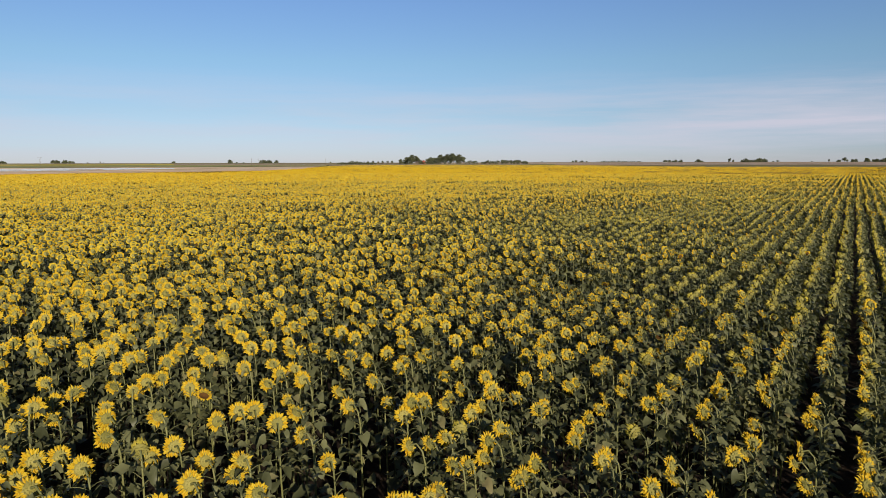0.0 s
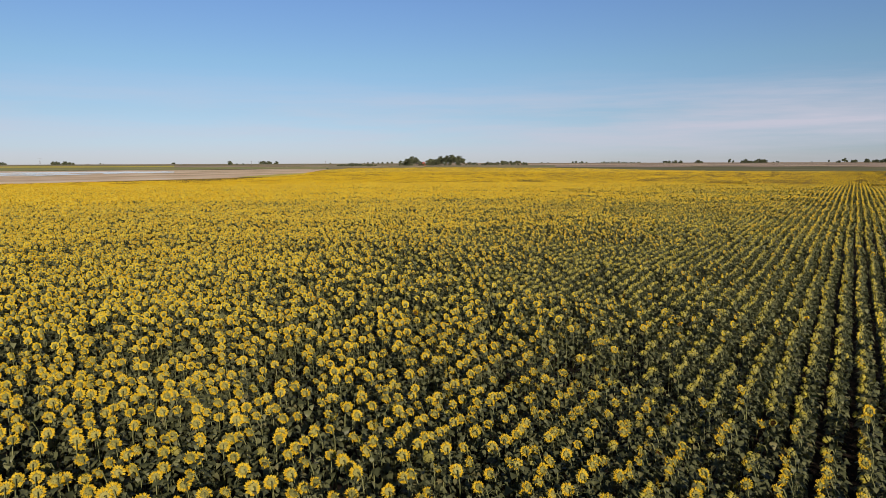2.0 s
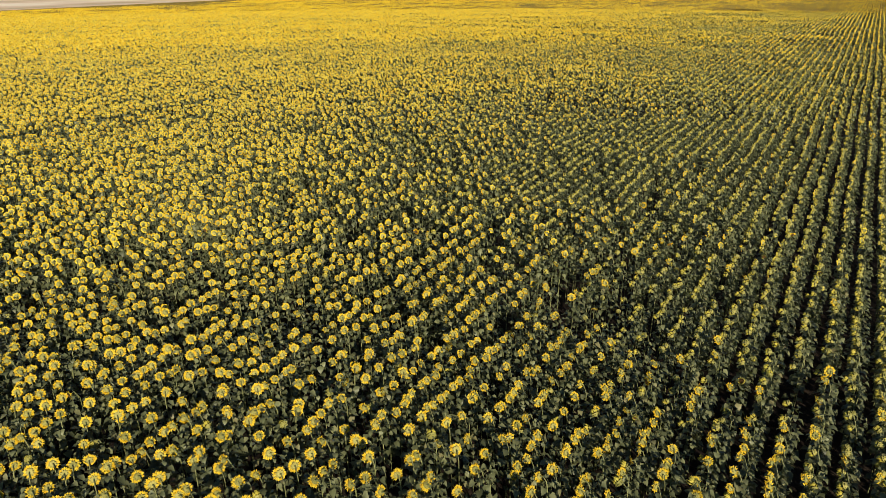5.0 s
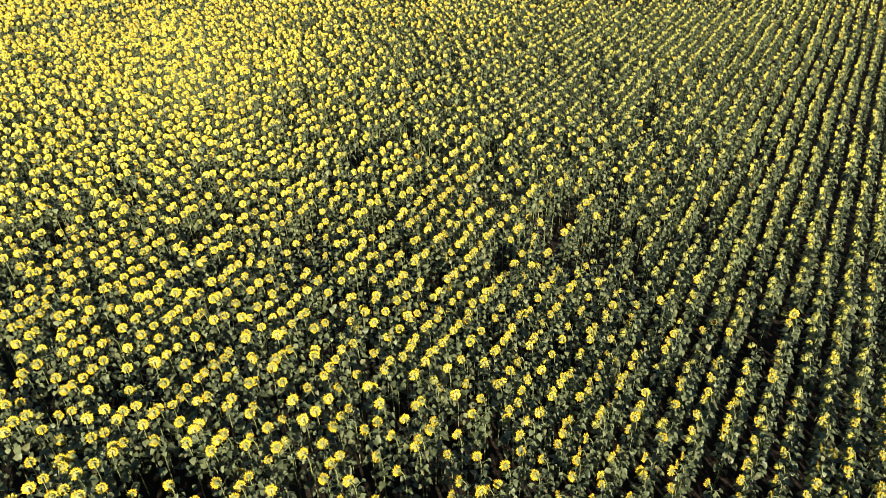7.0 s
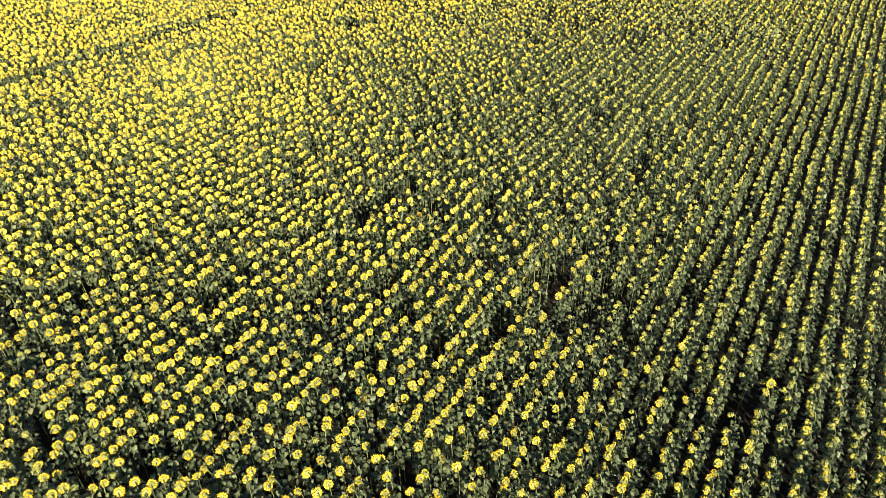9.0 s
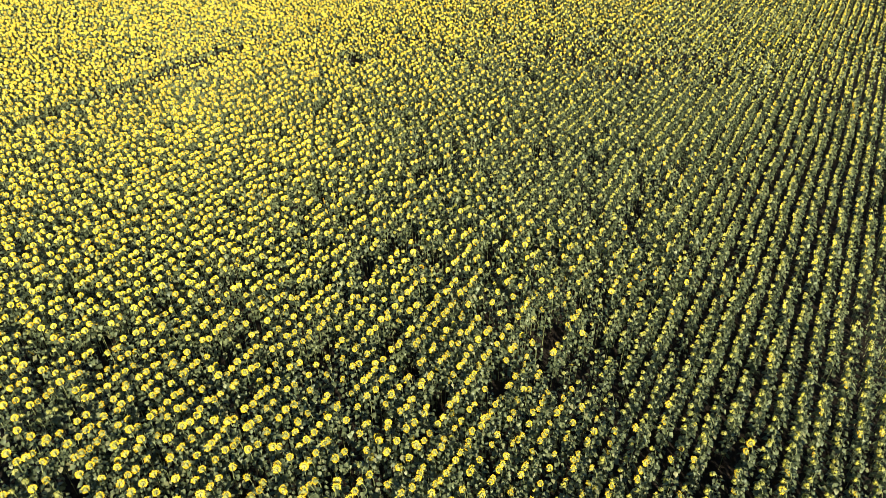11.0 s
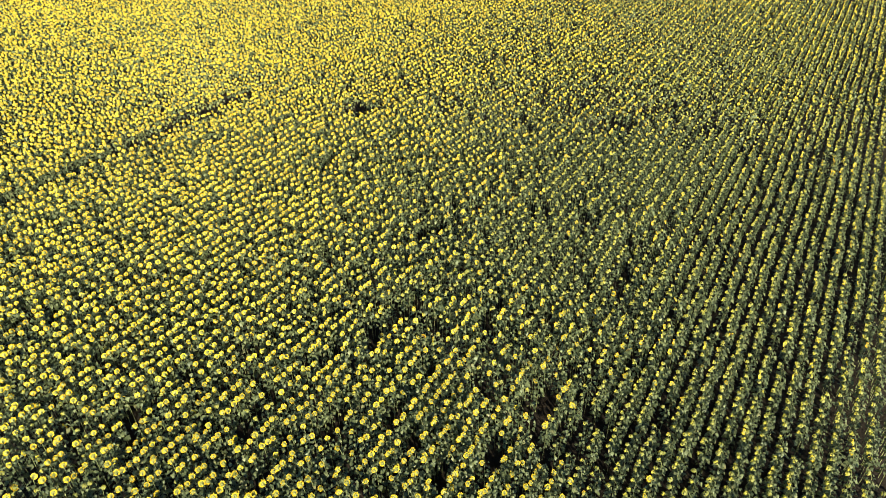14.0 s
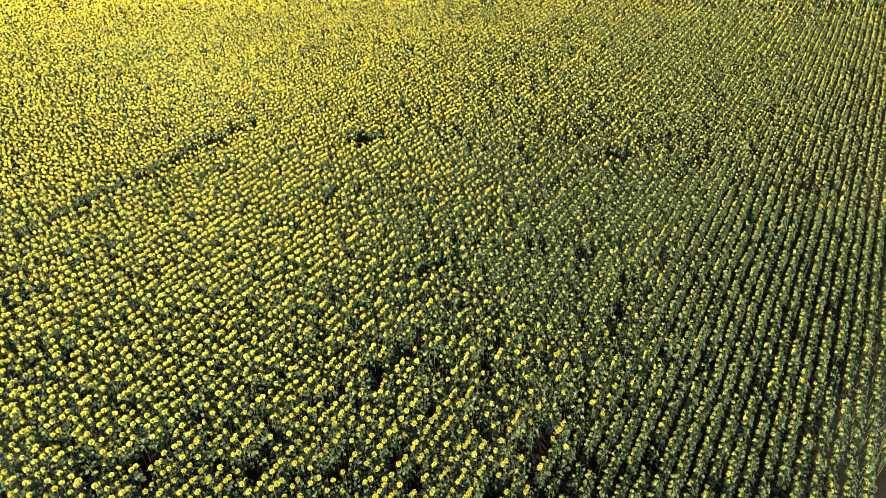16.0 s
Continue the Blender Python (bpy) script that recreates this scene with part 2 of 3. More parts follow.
FIELD_EDGE = [(-180, 330), (-60, 380), (-20, 390), (0.3, 400), (4, 376), (9, 386), (14.3, 424), (21, 556), (26, 610), (31.6, 655), (39, 600), (41.5, 455), (43, 285), (46.5, 224),
              (50, 197), (57, 190), (64.5, 184), (80, 182), (120, 230), (180, 330)]


def field_edge(az):
    return np.interp(az, [a for a, d in FIELD_EDGE], [d for a, d in FIELD_EDGE])

# ---------------------------------------------------------------- a sunflower
def leaf_geo(rng, root, az, size, reach, form, petiole):
    """A heart-shaped blade on its stalk, folded along the midrib and hanging at the tip. form: 5 the finest, 1 the coarsest."""
    g = Geo()
    out = np.array([math.cos(az), math.sin(az), 0.0])
    side = np.array([-math.sin(az), math.cos(az), 0.0])
    up = np.array([0, 0, 1.0])
    foot = root + out * reach + up * reach * rng.uniform(0.15, 0.65)
    if petiole:
        mid = (root + foot) / 2 + up * 0.012
        g.add(*tube([root, mid, foot], [0.0038, 0.0032, 0.0026], petiole), 1)
    twist = rng.normal(0, 0.28)
    side = side * math.cos(twist) + up * math.sin(twist)
    fold = rng.uniform(0.10, 0.55) if form < 5 else rng.uniform(0.20, 0.80)
    angle = rng.uniform(-0.30, 0.35) if form == 5 else rng.uniform(-0.20, 0.60) if form > 1 else rng.uniform(0.2, 1.1)
    droop = rng.uniform(0.3, 1.1)
    along = lambda a: out * math.cos(a) - up * math.sin(a)
    if form < 5:
        p1 = foot + along(angle) * size * 0.32
        p2 = p1 + along(angle + droop * 0.5) * size * 0.33
        tip = p2 + along(angle + droop) * size * 0.36
        w1, w2 = side * 0.47 * size, side * 0.31 * size
        r1, r2 = up * fold * 0.45 * size, up * fold * 0.28 * size
        heel = foot - along(angle) * 0.08 * size
        if form == 3:
            return g.add([heel, p1 + w1 + r1, p1, p1 - w1 + r1, p2 + w2 + r2, p2, p2 - w2 + r2, tip],
                         [(0, 2, 1), (0, 3, 2), (1, 2, 5), (1, 5, 4), (2, 3, 6), (2, 6, 5), (4, 5, 7), (5, 6, 7)], 0)
        mid = (p1 + p2) / 2
        if form == 2:
            return g.add([heel, p1 + w1 + r1, mid, p1 - w1 + r1, tip], [(0, 2, 1), (1, 2, 4), (0, 3, 2), (2, 3, 4)], 0)
        return g.add([heel, p1 + w1 + r1, tip, p1 - w1 + r1], [(0, 2, 1), (0, 3, 2)], 0)
    us = np.linspace(0, 1, form)
    half = np.interp(us, [0, 0.12, 0.3, 0.55, 0.8, 1.0], [0.24, 0.38, 0.40, 0.31, 0.16, 0.0])
    verts, p = [], foot - out * 0.10 * size
    for i, u in enumerate(us):
        if i:
            p = p + along(angle) * size / (form - 1)
        angle += droop / (form - 1)
        lift = up * fold * half[i] * size
        wave = rng.normal(0, 0.012, 2)
        verts += [p + side * half[i] * size + lift + up * wave[0], p, p - side * half[i] * size + lift + up * wave[1]]
    tris = quad_tris(form, 3)
    g.add(verts, tris[:-4] + [(3 * form - 6, 3 * form - 5, 3 * form - 2), (3 * form - 5, 3 * form - 4, 3 * form - 2)], 0)
    if petiole:
        # the stalk runs into the midrib
        ring, rib = 2 * petiole, 3 * petiole + 1
        g.f[-1] = np.concatenate([g.f[-1], np.array([(ring + k, ring + (k + 1) % petiole, rib) for k in range(petiole)], np.int32)])
        g.m[-1] = np.concatenate([g.m[-1], np.ones(petiole, np.int32)])
    return g


def sunflower_geo(rng, level, bloom):
    """Stem, leaves, calyx, petals and seed disc of one plant; its head looks along +x and down. level 0 is the finest."""
    open_ = bloom > 0.5
    tall = 1.55
    lean = rng.normal(0, 0.02, 2)
    tip = rng.uniform(0.10, 0.17)
    nod = radians(rng.uniform(5, 55)) if open_ else radians(rng.uniform(-30, 35))
    line = [(0, 0, 0), (lean[0] * 0.4, lean[1] * 0.4, 0.5), (lean[0], lean[1], 1.0), (lean[0] + 0.01, lean[1], 1.36),
            (lean[0] + 0.25 * tip, lean[1], tall - 0.07), (lean[0] + 0.62 * tip, lean[1], tall - 0.005), (lean[0] + tip, lean[1], tall - 0.03)]
    radii = [0.012, 0.011, 0.010, 0.009, 0.0085, 0.008, 0.012]
    if level in (1, 2):
        line, radii = [line[0], line[3], line[5], line[6]], [0.013, 0.012, 0.011, 0.014]
    stem = Geo().add(*tube(line, radii, 7 if level == 0 else 3), 1) if level < 3 else None
    # head: a plane square to n, petals round a green calyx, the seeds on the far side
    size = rng.uniform(0.84, 1.08) if open_ else rng.uniform(0.78, 0.98)
    turn = rng.normal(0, 0.18)
    n = np.array([math.cos(nod) * math.cos(turn), math.cos(nod) * math.sin(turn), -math.sin(nod)])
    u = np.cross(n, (0, 0, 1.0))
    u /= np.linalg.norm(u)
    w = np.cross(n, u)
    c = np.array([lean[0] + tip, lean[1], tall - 0.03]) + n * 0.035
    at = lambda r, off, a: c + n * off + r * size * (math.cos(a) * u + math.sin(a) * w)
    turns = lambda k, shift=0.0: [2 * math.pi * (j + shift) / k for j in range(k)]
    sides = [12, 8, 6, 4, 3][level]
    calyx = Geo()
    rings = [(0.022, -0.036), (0.046, -0.030), (0.064, -0.004)] if level == 0 else [(0.040, -0.034), (0.062, -0.006)] if level == 1 else [(0.068, -0.014)] if level == 2 else [(0.066, -0.014)] if level == 3 else [(0.060, -0.02)]
    if not open_:
        rings = [(r * 1.20, o - 0.012) for r, o in rings]
    v = [c - n * (0.044 if open_ else 0.080)] + [at(r, o, a) for r, o in rings for a in turns(sides)]
    tris = [(0, 1 + j, 1 + (j + 1) % sides) for j in range(sides)] + [tuple(1 + k for k in q) for q in quad_tris(len(rings), sides, True)]
    if level < 2:
        # pointed bracts grow out of each ring
        for q, (r_q, o_q) in enumerate(rings):
            for j in range(sides):
                a = 2 * math.pi * (j + 0.5 + rng.uniform(-0.35, 0.35)) / sides
                tris.append((1 + q * sides + j, 1 + q * sides + (j + 1) % sides, len(v)))
                v.append(at(r_q + rng.uniform(0.018, 0.032), o_q - rng.uniform(0.002, 0.018), a))
    calyx.add(v, tris if level < 4 else [(1, 2, 3)], 2)
    petals, tone = Geo(), 3 if open_ else 5
    if level < 2:
        for count, r_out, back_ in (([30, 24][level], 0.113, -0.010), ([22, 16][level], 0.103, -0.034)):
            if not open_:
                count, r_out = int(count * rng.uniform(0.5, 0.8)), r_out * 0.92
            for k in range(count):
                a = 2 * math.pi * (k + rng.uniform(-0.35, 0.35)) / count + rng.uniform(0, 0.2)
                r0, r1 = 0.050, r_out * rng.uniform(0.88, 1.07)
                mid, bend = r0 + (r1 - r0) * 0.62, rng.normal(0.0, 0.014) + back_
                if not open_:
                    # a late head's petals stand forward like a cup
                    r0, mid, r1, bend = 0.066, 0.086, r1 * 0.78, rng.uniform(0.045, 0.085)
                wide = [0.13, 0.17][level] * rng.uniform(0.8, 1.2)
                if level == 0:
                    petals.add([at(r0, back_ * 0.5, a - 0.10), at(r0, back_ * 0.5, a + 0.10), at(mid, bend * 0.5, a - wide), at(mid, bend * 0.5, a + wide), at(mid, bend * 0.5 - 0.006, a),
                                at(r1, bend + 0.012, a + rng.normal(0, 0.07))], [(0, 1, 4), (0, 4, 2), (1, 3, 4), (2, 4, 5), (4, 3, 5)], tone)
                else:
                    petals.add([at(r0, back_ * 0.5, a), at(mid, bend * 0.5, a - wide), at(mid, bend * 0.5, a + wide), at(r1, bend + 0.008, a)], [(0, 2, 1), (1, 2, 3)], tone)
    else:
        # further off, the petals run together into a ragged ring
        inner, outer = [(7, 14), (4, 8), (0, 5)][level - 2]
        reach = [0.103, 0.100, 0.104][level - 2] * (1.0 if open_ else 0.84)
        v = [at(0.044 if open_ else 0.070, -0.006, a) for a in turns(inner)]
        v += [at(reach * (rng.uniform(0.98, 1.10) if k % 2 or level == 4 else rng.uniform(0.82, 0.95)), rng.normal(0.0, 0.014) if open_ else rng.uniform(0.03, 0.075), a + rng.uniform(-0.12, 0.12)) for k, a in enumerate(turns(outer))]
        tris = [] if inner else [(0, k, k + 1) for k in range(1, outer - 1)]
        for j in range(inner):
            a0, a1, b0 = j, (j + 1) % inner, inner + 2 * j
            tris += [(a0, b0, b0 + 1), (a0, b0 + 1, a1), (a1, b0 + 1, inner + (2 * j + 2) % outer)]
        if not open_:
            tris = [q for q in tris if rng.random() < 0.85]
        petals.add(v, tris, tone)
    disc = Geo()
    if level < 2:
        disc.add([c + n * 0.022] + [at(0.064, 0.008, a) for a in turns(sides)], [(0, 1 + (j + 1) % sides, 1 + j) for j in range(sides)], 4)
    elif level < 4:
        disc.add([at(0.062, 0.012, a) for a in turns(4)], [(0, 2, 1), (0, 3, 2)], 4)
    # leaves, spiralling up the stem
    leaves = []
    number = [20, 24, 17, 6, 1][level]
    az = rng.uniform(0, 6.28)
    for k in range(number):
        low = [0.46, 0.55, 0.80, 0.95, 1.1][level]
        z = low + (1.51 - low) * ((k + rng.uniform(0, 0.6)) / number) ** 0.65
        az += 2.4 + rng.normal(0, 0.25)
        wide = np.interp(z, [0.5, 1.0, 1.30, 1.50], [0.17, 0.175, 0.150, 0.095]) * rng.uniform(0.65, 1.2) * [0.92, 0.92, 1.08, 1.38, 2.3][level]
        root = np.array([np.interp(z, [p[2] for p in line[:3]], [p[i] for p in line[:3]]) for i in (0, 1)] + [z])
        leaf = leaf_geo(rng, root, az, wide, rng.uniform(0.05, 0.15), [5, 3, 2, 1, 1][level], 4 if level == 0 else 0)
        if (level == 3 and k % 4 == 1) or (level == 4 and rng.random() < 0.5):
            leaf.m[-1][:] = 2     # calyx tone: sunlight scattered onto far leaves, put into their colour
        leaves.append(leaf)
    return stem, leaves, calyx, petals, disc


def joined(pieces):
    g = Geo()
    for p in pieces:
        if p is None or not p.v:
            continue
        v, f, m = p.arrays()
        g.v.append(v), g.f.append(f + g.n), g.m.append(m)
        g.n += len(v)
    return g.arrays()


rng = np.random.default_rng(7)
TEMPLATES = {}
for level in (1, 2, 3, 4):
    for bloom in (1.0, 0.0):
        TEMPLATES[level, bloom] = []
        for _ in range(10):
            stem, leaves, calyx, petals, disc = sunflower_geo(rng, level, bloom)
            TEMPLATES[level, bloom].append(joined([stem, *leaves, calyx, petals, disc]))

# ---------------------------------------------------------------- where the plants stand
ROW, STEP = 0.52, 0.245
HEADING = 169.0          # the way the heads look, degrees from +x


def value_noise(x, y, size, seed):
    """Smooth noise over the plan, 0 to 1."""
    r = np.random.default_rng(seed)
    grid = r.random((256, 256))
    px, py = np.asarray(x) / size + 1000, np.asarray(y) / size + 1000
    ix, iy = np.floor(px).astype(int), np.floor(py).astype(int)
    fx, fy = px - ix, py - iy
    fx, fy = fx * fx * (3 - 2 * fx), fy * fy * (3 - 2 * fy)
    g = lambda a, b: grid[a % 256, b % 256]
    return (g(ix, iy) * (1 - fx) + g(ix + 1, iy) * fx) * (1 - fy) + (g(ix, iy + 1) * (1 - fx) + g(ix + 1, iy + 1) * fx) * fy


# places where plants failed: x, y, half length, half width, direction of the long side in degrees, share lost
GAPS = [(-34.75, 22.5, 11.5, 0.42, 90, 0.78), (-35.3, 27.2, 1.6, 0.8, 80, 0.85), (-26.5, 33.2, 1.8, 0.9, 20, 0.85), (-23.1, 26.8, 1.4, 0.5, 60, 0.85),
        (-31.0, 25.4, 1.0, 0.6, 50, 0.8), (-13.5, 17.5, 1.4, 0.45, 18, 0.9), (-20.7, 10.0, 0.6, 0.4, 60, 0.5), (-24.5, 28.3, 0.9, 0.5, 60, 0.7), (-11.7, 39.3, 1.6, 0.8, 30, 0.8), (-7.5, 39.8, 1.5, 1.0, 70, 0.5), (0.3, 41.3, 2.5, 0.6, 10, 0.7), (-0.1, 13.6, 1.0, 0.22, 93, 0.85), (-0.2, 9.6, 0.5, 0.35, 95, 0.9),
        (-6.3, 15.7, 0.5, 0.35, 60, 0.7), (-6.0, 16.8, 0.4, 0.35, 0, 0.95), (-4.75, 6.2, 0.75, 0.5, 60, 0.92), (-5.9, 8.0, 0.5, 0.4, 20, 0.6), (-7.4, 11.8, 0.6, 0.35, 60, 0.85), (-10.8, 17.4, 0.6, 0.4, 60, 0.9), (-12.7, 17.1, 0.6, 0.4, 60, 0.85),
        (-13.7, 10.0, 0.7, 0.45, 70, 0.85), (-12.2, 8.8, 0.7, 0.35, 80, 0.85), (-8.8, 4.3, 0.8, 0.45, 90, 0.85), (-17.5, 8.4, 0.8, 0.4, 70, 0.8), (-19.9, 9.7, 0.8, 0.5, 60, 0.5), (-13.3, 4.6, 0.7, 0.4, 60, 0.85),
        (-16.4, 4.3, 1.0, 0.5, 80, 0.85), (-8.0, 30.5, 0.8, 0.4, 80, 0.7), (-11.4, 27.8, 0.9, 0.4, 70, 0.7), (-12.8, 16.0, 0.5, 0.4, 0, 0.8), (-23.0, 138.0, 6.0, 1.5, 0, 0.9), (-8.0, 150.0, 14.0, 2.5, 0, 0.25)]


def lost_share(x, y):
    out = np.zeros(len(x))
    for gx, gy, la, lb, turn, share in GAPS:
        a = radians(turn)
        dx, dy = x - gx, y - gy
        e = ((dx * math.cos(a) + dy * math.sin(a)) / la) ** 2 + ((-dx * math.sin(a) + dy * math.cos(a)) / lb) ** 2
        out = np.maximum(out, share * (1 - smooth(0.7, 1.3, e)))
    return out


def bloom_share(x, y):
    """How many of the heads are in full flower."""
    d, az = np.hypot(x, y), np.degrees(np.arctan2(-x, y))
    late = smooth(15, 24, d) * (1 - smooth(33, 46, d)) * (1 - smooth(30, 50, az))
    late = np.maximum(late, 0.50 * smooth(15, 24, d) * (1 - smooth(120, 260, d)) * (1 - smooth(10, 26, az)))
    late = np.maximum(late, 0.75 * smooth(8, 15, d) * (1 - smooth(48, 80, d)) * (1 - smooth(8, 24, az)))
    late *= 0.55 + 0.45 * (1 - smooth(12, 30, az))
    late *= 0.6 + 0.8 * value_noise(x, y, 5.0, 3)
    base = 0.95 - 0.25 * smooth(0.55, 0.85, value_noise(x, y, 9.0, 5))
    return np.clip(base - 1.05 * late, 0.06, 1)


def plant_places(near, far, az0, az1, step, keep):
    """Plants on rows along y within a ring sector of the plan."""
    xs = np.arange(-math.ceil(far * 1.1 / ROW), math.ceil(far * 1.1 / ROW) + 1) * ROW + 0.38
    ys = np.arange(-math.ceil(far * 1.1 / step), math.ceil(far * 1.1 / step) + 1) * step
    r = np.random.default_rng(int(near * 10 + far))
    x, y = (g.ravel() for g in np.meshgrid(xs, ys))
    d, az = np.hypot(x, y), np.degrees(np.arctan2(-x, y))
    shuffled = np.modf(np.abs(np.sin(np.round((x - 0.38) / ROW) * 12.9898 + np.round(y / step) * 78.233)) * 43758.5453)[0]
    d_ring = d * (1 + 0.14 * (shuffled - 0.5)) if near > 0 and far > 5 else d
    ok = ((d_ring if near > 5 else d) >= near) & (d_ring < far) & (az > az0) & (az < az1) & (d < field_edge(az) - 1)
    x, y = x[ok], y[ok]
    wander = (value_noise(x, y, 6.0, 11) - 0.5) * 0.12
    rowno = np.round((x - 0.38) / ROW)
    phase = np.random.default_rng(99).random(8192)[np.round((x - 0.38) / ROW).astype(int) % 8192]
    x = x + r.normal(0, 0.020, len(x)) + wander
    runs = 0.86 + 0.60 * (value_noise(rowno * 31.7, y, 0.75, 41) - 0.5) + 0.45 * (value_noise(rowno * 31.7, y, 3.0, 43) - 0.5)
    runs = runs + 0.16 * smooth(22, 45, np.degrees(np.arctan2(-x, y))) * smooth(16, 30, np.hypot(x, y))
    runs = runs + 0.08 * (1 - smooth(8, 20, np.degrees(np.arctan2(-x, y))))
    y = y + (phase + r.uniform(-0.30, 0.30, len(y))) * step
    alive = r.random(len(x)) > lost_share(x, y)
    alive &= r.random(len(x)) < np.clip(runs, 0.12, 1.0) * keep
    return x[alive], y[alive], r


def scatter(bag, level, x, y, r):
    """Adds plants of one level of detail to the joined crop."""
    z = land(x, y)
    kind = (r.random(len(x)) < bloom_share(x, y)).astype(float)
    pick = r.integers(0, 10, len(x))
    grow = 0.90 + 0.17 * value_noise(x, y, 4.0, 17) + r.normal(0, 0.028, len(x))
    grow *= 1 - 0.10 * (1 - kind)
    turn = np.radians(HEADING + r.normal(0, 17, len(x)) + np.where(r.random(len(x)) < 0.04, r.uniform(-150, 150, len(x)), 0))
    for b in (0.0, 1.0):
        for k in range(10):
            use = np.flatnonzero((kind == b) & (pick == k))
            if not len(use):
                continue
            v, f, m = TEMPLATES[level, b][k]
            s, co, si = grow[use, None], np.cos(turn[use])[:, None], np.sin(turn[use])[:, None]
            out = np.stack([s * (v[:, 0] * co - v[:, 1] * si) + x[use, None], s * (v[:, 0] * si + v[:, 1] * co) + y[use, None], s * v[:, 2] + z[use, None]], 2)
            faces = f[None] + (np.arange(len(use)) * len(v))[:, None, None]
            bag.v.append(out.reshape(-1, 3))
            bag.f.append((faces.reshape(-1, 3) + bag.n).astype(np.int32))
            bag.m.append(np.tile(m, len(use)))
            bag.n += len(out) * len(v)


START, NEAR = 4.4, 9.7
AZ0, AZ1 = -7.0, 70.0
crop = Geo()
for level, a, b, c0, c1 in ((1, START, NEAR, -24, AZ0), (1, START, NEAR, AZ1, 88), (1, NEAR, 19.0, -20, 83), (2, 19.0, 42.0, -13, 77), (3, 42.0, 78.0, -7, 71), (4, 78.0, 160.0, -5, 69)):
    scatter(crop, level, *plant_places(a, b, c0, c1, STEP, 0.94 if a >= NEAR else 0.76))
# beyond, tufts of a few heads each
heads_rng = np.random.default_rng(77)
TEMPLATES[5, 1.0], TEMPLATES[5, 0.0] = [], []
for k in range(20):
    g = Geo()
    for h in range(3):
        c = np.array([heads_rng.uniform(-0.12, 0.12), (h - 1 + heads_rng.uniform(-0.4, 0.4)) * 0.34, heads_rng.uniform(1.46, 1.66)])
        e = 0.095 * heads_rng.uniform(0.8, 1.2)
        g.add([c + (0, -e, 0), c + (0.02, 0, -0.11), c + (0, e, 0), c + (-0.02, 0, 0.11)], [(0, 1, 2), (0, 2, 3)], 3 if k < 10 else 5)
    TEMPLATES[5, 1.0 if k < 10 else 0.0].append(g.arrays())
scatter(crop, 5, *plant_places(156.0, 225.0, -5, 69, 1.0, 0.90))
scatter(crop, 5, *plant_places(222.0, 340.0, -5, 69, 1.0, 0.50))
# the crop goes on behind and beside the camera
scatter(crop, 2, *plant_places(0.0, START, -180, 180, STEP, 0.94))
for c0, c1 in ((-180, -24), (88, 180)):
    scatter(crop, 3, *plant_places(START, 16.0, c0, c1, STEP, 0.94))

# ---------------------------------------------------------------- ground
def sector(name, mat, az0, az1, near, far, lift, kind_label, steps=60, rings=10, category="ground"):
    """A sheet of ground between two bearings and two distances (numbers, or functions of the bearing)."""
    azs = np.linspace(az0, az1, steps)
    n_, f_ = (np.array([d(a) if callable(d) else d for a in azs], float) for d in (near, far))
    u = np.linspace(0, 1, rings) ** 1.5
    d = n_[None] + (f_ - n_)[None] * u[:, None]
    x, y = -np.sin(np.radians(azs)) * d, np.cos(np.radians(azs)) * d
    v = np.stack([x, y, land(x, y) + lift], 2).reshape(-1, 3)
    f = np.array(quad_tris(rings, steps))[:, ::-1]
    ob = new(name, tri_mesh(name, v, f, np.zeros(len(f)), [mat], True))
    return tagged(ob, kind_label, category, kind="structure")


sector("ground", PASTURE, -180, 180, 0.0, 4900.0, -0.25, "flat dry pasture plain reaching to the horizon", 181, 60)
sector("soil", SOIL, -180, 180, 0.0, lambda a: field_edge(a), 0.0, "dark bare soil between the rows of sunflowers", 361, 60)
def wob(a, k, s):
    """An uneven field edge."""
    return s * math.sin(a * k) + 0.6 * s * math.sin(a * k * 2.7 + 1) + 0.3 * s * math.sin(a * k * 9.1 + 2) + 0.25 * s * math.sin(a * k * 17.0)


sector("mudflat", MUD, 41, 125, lambda a: field_edge(a) + 0.5, lambda a: 680 + wob(a, 0.21, 14), -0.12, "bare tan mudflat round a shallow pond", 140)
sector("water", WATER, 53.0, 118, lambda a: 405 + wob(a, 0.33, 8) + 110 * max(0, (62 - a) / 9), lambda a: 585 + wob(a, 0.27, 12) - 55 * max(0, (57 - a) / 4), -0.06,
       "shallow pale pond mirroring the sky", 240, category="water")
sector("mudbank", MUD, 58, 76, lambda a: 470 + wob(a, 1.3, 8), lambda a: 492 + wob(a, 1.1, 12) + 3, -0.02, "low wet mudbank in the pond", 120, 4)
sector("mudbank_near", MUD, 61, 90, lambda a: 430 + wob(a, 0.9, 6), lambda a: 438 + wob(a, 1.4, 6), -0.02, "thin wet mudbank along the pond's shore", 120, 4)
sector("field_green_west", GREEN, 40, 130, lambda a: 690 + wob(a, 0.2, 14), lambda a: 1130 + wob(a, 0.11, 30), 0.06, "low green crop beyond the pond", 90, category="field")
sector("field_bloom_west", FARYELLOW, 53, 130, lambda a: 1145 + wob(a, 0.11, 30), lambda a: 1800 + wob(a, 0.3, 40), 0.10, "distant flowering crop in pale yellow", 90, category="field")
sector("field_olive_west", OLIVE, 33, 130, 1880, 3000, 0.10, "distant olive pasture", 60, category="field")
sector("field_bloom_tongue", FARYELLOW, 41.6, 48.6, lambda a: 300, lambda a: 440 - 20 * (a - 41.6), 0.2, "far tongue of flowering sunflowers beside the mudflat", 20, category="field")
